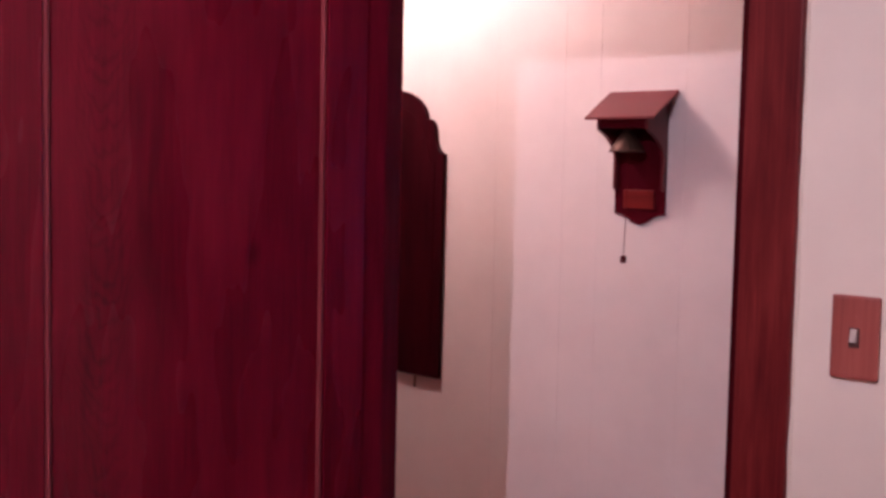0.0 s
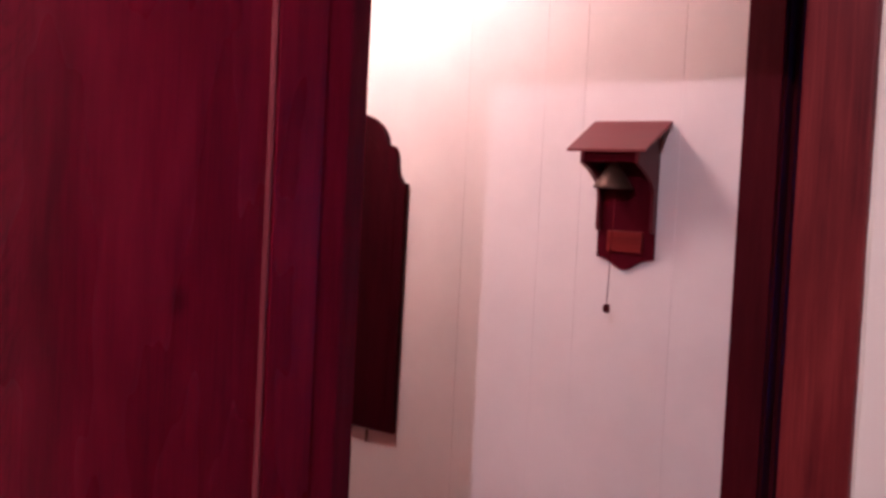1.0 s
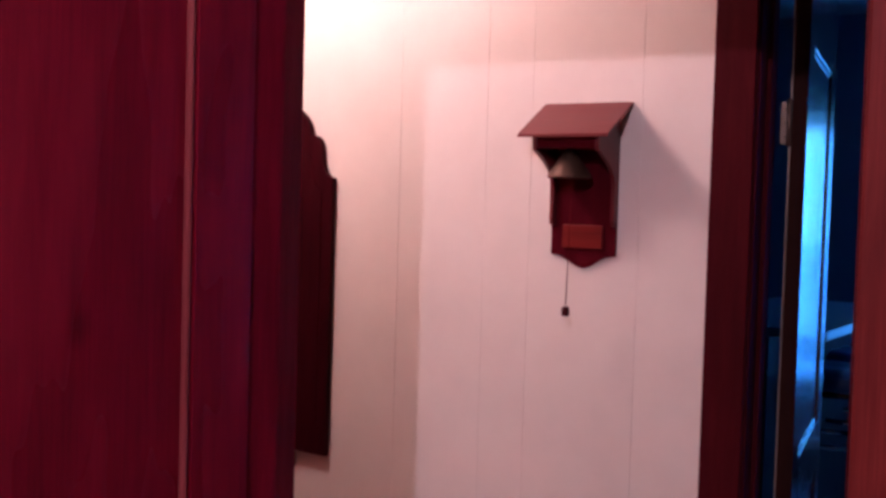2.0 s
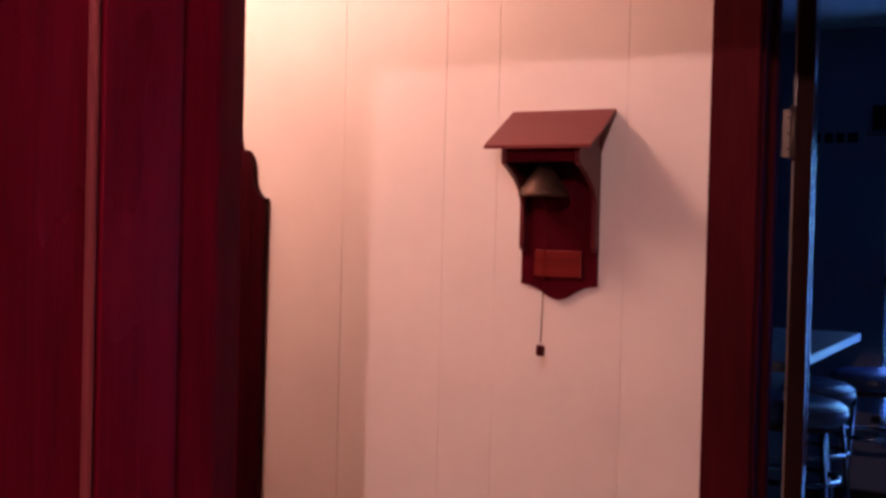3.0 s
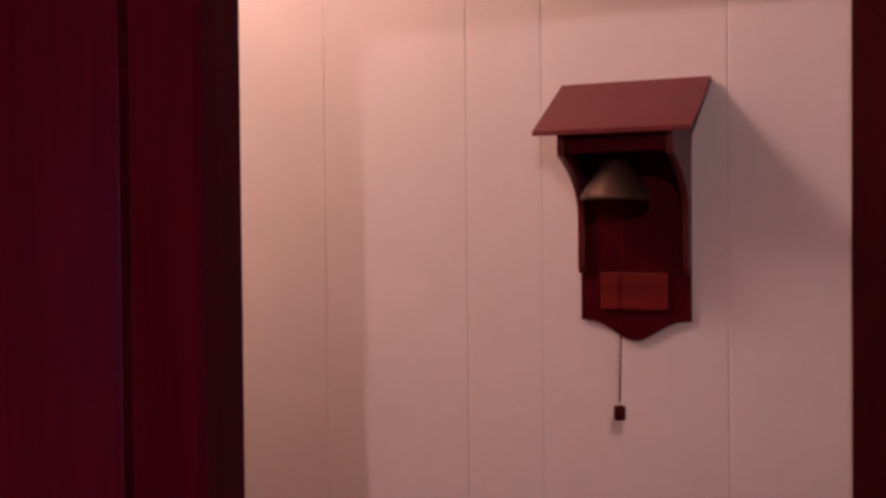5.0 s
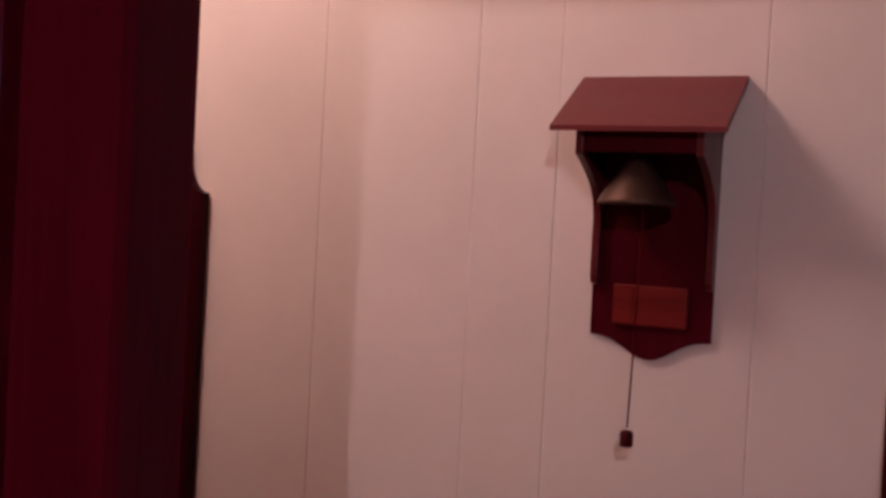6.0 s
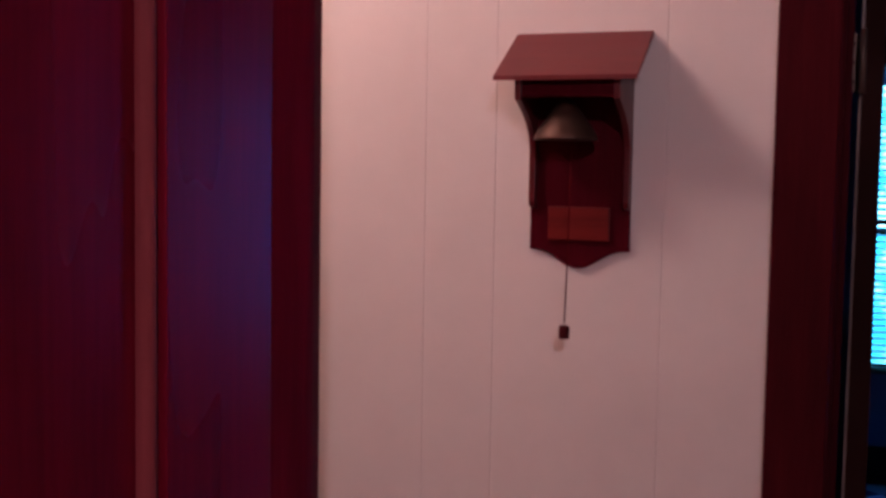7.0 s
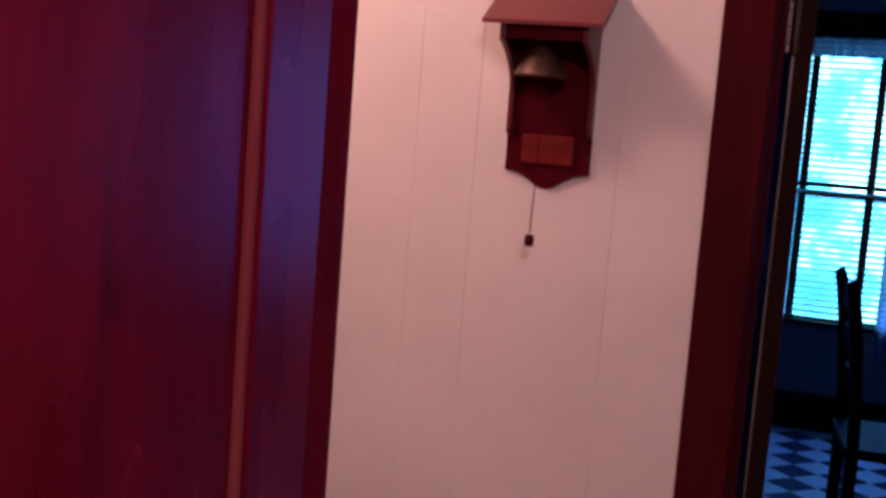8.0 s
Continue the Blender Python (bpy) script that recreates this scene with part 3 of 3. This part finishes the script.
# ---- kitchen window ----
win = structure("window_1", boxes(
    (WX0, WX0 + 0.05, KITCHEN_N + 0.02, KITCHEN_N + 0.10, WZ0, WZ1), (WX1 - 0.05, WX1, KITCHEN_N + 0.02, KITCHEN_N + 0.10, WZ0, WZ1),
    (WX0 + 0.05, WX1 - 0.05, KITCHEN_N + 0.02, KITCHEN_N + 0.10, WZ0, WZ0 + 0.014), (WX0 + 0.05, WX1 - 0.05, KITCHEN_N + 0.02, KITCHEN_N + 0.10, WZ1 - 0.05, WZ1)),
    far_door_wood, "wide dark wooden kitchen window with narrow lights", "window")
for x in (0.385, 0.705, 1.025, 1.345):
    part("mullion", box(x - 0.02, x + 0.02, KITCHEN_N - 0.012, KITCHEN_N + 0.018, WZ0, WZ1 - 0.08, 0.003), far_door_wood, win)
for a, b in ((WX0, 0.365), (0.405, 0.685), (0.725, 1.005), (1.045, 1.325), (1.365, WX1)):
    part("meeting_rail", box(a, b, KITCHEN_N - 0.008, KITCHEN_N + 0.014, 1.235, 1.262, 0.002), far_door_wood, win)
    part("meeting_rail", box(a, b, KITCHEN_N - 0.008, KITCHEN_N + 0.014, 1.190, 1.208, 0.002), far_door_wood, win)
part("head_casing", box(WX0 - 0.08, WX1 + 0.08, KITCHEN_N - 0.03, KITCHEN_N, WZ1 + 0.002, WZ1 + 0.125, 0.004), chair_wood, win)
part("window_sill", box(WX0 - 0.04, WX1 + 0.04, KITCHEN_N - 0.06, KITCHEN_N, WZ0 - 0.025, WZ0, 0.004), chair_wood, win)

win2 = structure("window_2", boxes(
    (VX0, VX0 + 0.05, KITCHEN_N + 0.02, KITCHEN_N + 0.10, WZ0, WZ1), (VX1 - 0.05, VX1, KITCHEN_N + 0.02, KITCHEN_N + 0.10, WZ0, WZ1),
    (VX0 + 0.05, VX1 - 0.05, KITCHEN_N + 0.02, KITCHEN_N + 0.10, WZ0, WZ0 + 0.05), (VX0 + 0.05, VX1 - 0.05, KITCHEN_N + 0.02, KITCHEN_N + 0.10, WZ1 - 0.05, WZ1)),
    far_door_wood, "plain dark wooden kitchen window", "window")
part("meeting_rail", box(VX0 + 0.05, VX1 - 0.05, KITCHEN_N + 0.04, KITCHEN_N + 0.08, 1.22, 1.26, 0.002), far_door_wood, win2)

blind = thing("window_blind", (0.87, KITCHEN_N + 0.05, WZ1 - 0.06), "white slatted blind with open slats, lit from outside", "blind")
part("headrail", box(-0.73, 0.73, -0.02, 0.02, -0.03, 0.0, 0.003), white_plastic, blind)
slat_bm = box(-0.73, 0.73, -0.016, 0.016, -0.0010, 0.0010)
bmesh.ops.rotate(slat_bm, verts=slat_bm.verts, matrix=Matrix.Rotation(radians(27), 3, "X"))
slat_me = mesh("slat", slat_bm, slat_mat)
for i in range(43):
    o = new("slat", slat_me)
    o.parent, o.location = blind, (0, 0, -0.060 - 0.0308 * i)
for x in (-0.55, 0.0, 0.55):
    part("ladder_cord", tube([(x, -0.026, -0.03), (x, -0.026, -1.31)], 0.0012, 6), white_plastic, blind)


def hanging(x0, x1, z0, z1, waves, depth):
    bm = bmesh.new()
    n = waves * 8
    rows = []
    for j in range(9):
        v = j / 8
        rows.append([bm.verts.new((x0 + (x1 - x0) * i / n, depth * (0.6 + 0.4 * v) * math.sin(2 * math.pi * waves * i / n), z1 + (z0 - z1) * v)) for i in range(n + 1)])
    for p, q in zip(rows, rows[1:]):
        for i in range(n):
            bm.faces.new((p[i], p[i + 1], q[i + 1], q[i])).smooth = True
    bmesh.ops.solidify(bm, geom=bm.faces[:], thickness=0.0015)
    return bm


curtain = thing("curtain", (0.0, KITCHEN_N - 0.075, 1.965), "blue and white gingham tier curtains over the lower window", "curtain")
part("cloth", hanging(0.125, 0.365, -1.54, -0.76, 6, 0.014), curtain_mat, curtain)
part("cloth", hanging(0.125, 0.25, -0.70, -0.02, 3, 0.012), curtain_mat, curtain)
part("cloth", hanging(0.80, 1.40, -1.54, -0.76, 12, 0.014), curtain_mat, curtain)
part("rod", tube([(0.02, 0, -0.75), (1.72, 0, -0.75)], 0.006, 10), steel, curtain)
part("rod", tube([(0.02, 0, -0.01), (1.72, 0, -0.01)], 0.008, 10), steel, curtain)
valance = thing("valance", (0.0, KITCHEN_N - 0.105, 1.965), "gathered blue and white gingham valance over the window", "curtain")
part("cloth", hanging(0.11, 1.70, -0.09, 0.0, 19, 0.024), curtain_mat, valance)

# ---- kitchen things ----
chair = thing("dining_chair", (0.655, 5.05, 0, 0, 0, 5), "dark wooden dining chair with a tall curved back", "chair")
for y in (-0.19, 0.19):
    part("leg", box(-0.022, 0.018, y - 0.018, y + 0.018, 0, 0.44, 0.004), chair_wood, chair)
    post = [(-0.0, 0.44), (0.036, 0.44), (0.030, 0.62), (0.010, 0.82), (-0.015, 0.985), (-0.030, 1.018), (-0.060, 1.000), (-0.045, 0.93), (-0.028, 0.80), (-0.010, 0.62)]
    part("back_post", prism([(u - 0.02, v) for u, v in post], "y", y - 0.018, y + 0.018, 0.003), chair_wood, chair)
    part("leg", box(0.36, 0.40, y - 0.018, y + 0.018, 0, 0.44, 0.004), chair_wood, chair)
part("seat", box(-0.03, 0.42, -0.22, 0.22, 0.44, 0.475, 0.008), chair_wood, chair)
for z, x in ((0.93, -0.045), (0.80, -0.03), (0.66, -0.012)):
    part("back_rail", box(x - 0.008, x + 0.010, -0.175, 0.175, z - 0.03, z + 0.03, 0.003), chair_wood, chair)

table = thing("dining_table", (1.80, 5.15, 0), "dark wooden dining table", "table")
part("tabletop", box(-0.50, 0.50, -0.65, 0.65, 0.715, 0.745, 0.006), far_door_wood, table)
for x in (-0.44, 0.44):
    for y in (-0.58, 0.58):
        part("leg", box(x - 0.03, x + 0.03, y - 0.03, y + 0.03, 0, 0.715, 0.005), far_door_wood, table)
cloth_bm = bmesh.new()
box(-0.52, 0.52, -0.67, 0.67, 0.747, 0.751, bm=cloth_bm)
cloth = tagged(new("tablecloth", mesh("tablecloth", cloth_bm, cloth_mat)), "pale blue cloth lying on the dining table", "tablecloth")
cloth.location = (1.80, 5.15, 0)

counter = thing("bar_counter", (0.10, 5.62, 0), "dark panelled bar counter with a laminate top of darkened colour", "counter")
part("worktop", box(-0.62, 0.0, -0.68, 0.78, 0.982, 1.018, 0.006), laminate, counter, "laminate top with a thick edge, colour darkened for the dim room")
part("body", box(-0.56, -0.22, -0.64, 0.74, 0.08, 0.982, 0.004), chair_wood, counter)
part("plinth", box(-0.52, -0.26, -0.62, 0.72, 0.0, 0.08, 0.002), chair_wood, counter)


def bar_stool(at, turn):
    """A padded round seat on four splayed chrome legs, with a foot ring."""
    st = thing("bar_stool", (*at, 0, 0, 0, turn), "tall bar stool with dark blue padded seat and chrome legs", "stool", "stools along the bar counter")
    pad = [(0.150, 0.742), (0.180, 0.748), (0.193, 0.765), (0.195, 0.785), (0.186, 0.806), (0.165, 0.822), (0.125, 0.832), (0.070, 0.828), (0.012, 0.822)]
    bm = lathe(pad, 40)
    for v in bm.verts:
        v.co.z += 0.006 * noise.noise(Vector((v.co.x * 11, v.co.y * 11, at[1])))
    seat = part("seat", bm, vinyl, st)
    part("piping", tube([(0.191 * math.cos(k * math.pi / 20), 0.191 * math.sin(k * math.pi / 20), 0.800) for k in range(41)], 0.004, 6), vinyl, seat)
    part("seat_ring", lathe([(0.140, 0.722), (0.165, 0.722), (0.165, 0.743), (0.140, 0.743)], 32), chair_wood, st)
    for k in range(4):
        c, d = math.cos(math.pi / 4 + k * math.pi / 2), math.sin(math.pi / 4 + k * math.pi / 2)
        leg = part("leg", tube([(0.145 * c, 0.145 * d, 0.730), (0.19 * c, 0.19 * d, 0.35), (0.225 * c, 0.225 * d, 0.012)], 0.010, 10), chrome, st, "thin chrome leg")
        part("rubber_foot", tube([(0.225 * c, 0.225 * d, 0.0), (0.224 * c, 0.224 * d, 0.022)], 0.014, 10), chair_wood, leg)
    part("foot_ring", tube([(0.168 * math.cos(k * math.pi / 20), 0.168 * math.sin(k * math.pi / 20), 0.53) for k in range(41)], 0.011, 10), chrome, st, "shiny chrome foot ring")


bar_stool((0.005, 5.46), 8)
bar_stool((-0.055, 6.03), -12)
bar_stool((0.13, 6.62), 20)

sign = thing("wall_sign", (-0.10, KITCHEN_N, 1.95), "faint dark lettering on the kitchen wall, shown as bars", "sign")
for x, w in ((-0.16, 0.05), (-0.09, 0.04), (-0.035, 0.04), (0.02, 0.05)):
    part("bar", box(x, x + w, -0.004, 0.0, -0.025, 0.025), chair_wood, sign)

# ---- kitchen floor tiles, laid diagonally ----
kfloor = structure("floor_kitchen", boxes((KX0 - 0.1, KX1 + 0.1, BELL_B, KITCHEN_N + 0.12, -0.10, -0.006)), grout, "dark and pale tiles laid diagonally on the kitchen floor", "floor")
TILE = 0.152
tile_bm = box(-TILE / 2 + 0.0015, TILE / 2 - 0.0015, -TILE / 2 + 0.0015, TILE / 2 - 0.0015, -0.006, 0.0)
tile_bm2 = tile_bm.copy()
tile_meshes = (mesh("tile", tile_bm, tile_light), mesh("tile", tile_bm2, tile_dark))
rest = ([], [])
count = 0
for i in range(-60, 61):
    for j in range(-60, 61):
        x, y = 0.6 + (i - j) * TILE * math.sqrt(0.5), 5.2 + (i + j) * TILE * math.sqrt(0.5)
        if not (KX0 + 0.1 < x < KX1 - 0.1 and BELL_B + 0.12 < y < KITCHEN_N - 0.12):
            continue
        if 0.0 < x < 1.1 and 4.2 < y < 6.9 and count < 290:
            o = new("tile", tile_meshes[(i + j) % 2])
            o.parent, o.location, o.rotation_euler = kfloor, (x, y, 0), (0, 0, radians(45))
            count += 1
        else:
            rest[(i + j) % 2].append((x, y))
for places, mat in zip(rest, (tile_light, tile_dark)):
    vs, fs = [], []
    h = (TILE / 2 - 0.0015) * math.sqrt(2)
    for x, y in places:
        k = len(vs)
        for z in (-0.006, 0.0):
            vs += [(x - h, y, z), (x, y - h, z), (x + h, y, z), (x, y + h, z)]
        fs.append((k + 4, k + 5, k + 6, k + 7))
        fs += [(k + a, k + (a + 1) % 4, k + 4 + (a + 1) % 4, k + 4 + a) for a in range(4)]
    me = bpy.data.meshes.new("tiles")
    me.from_pydata(vs, [], fs)
    me.materials.append(mat)
    o = new("tiles", me)
    o.parent = kfloor
    o["kind"] = "stuff"
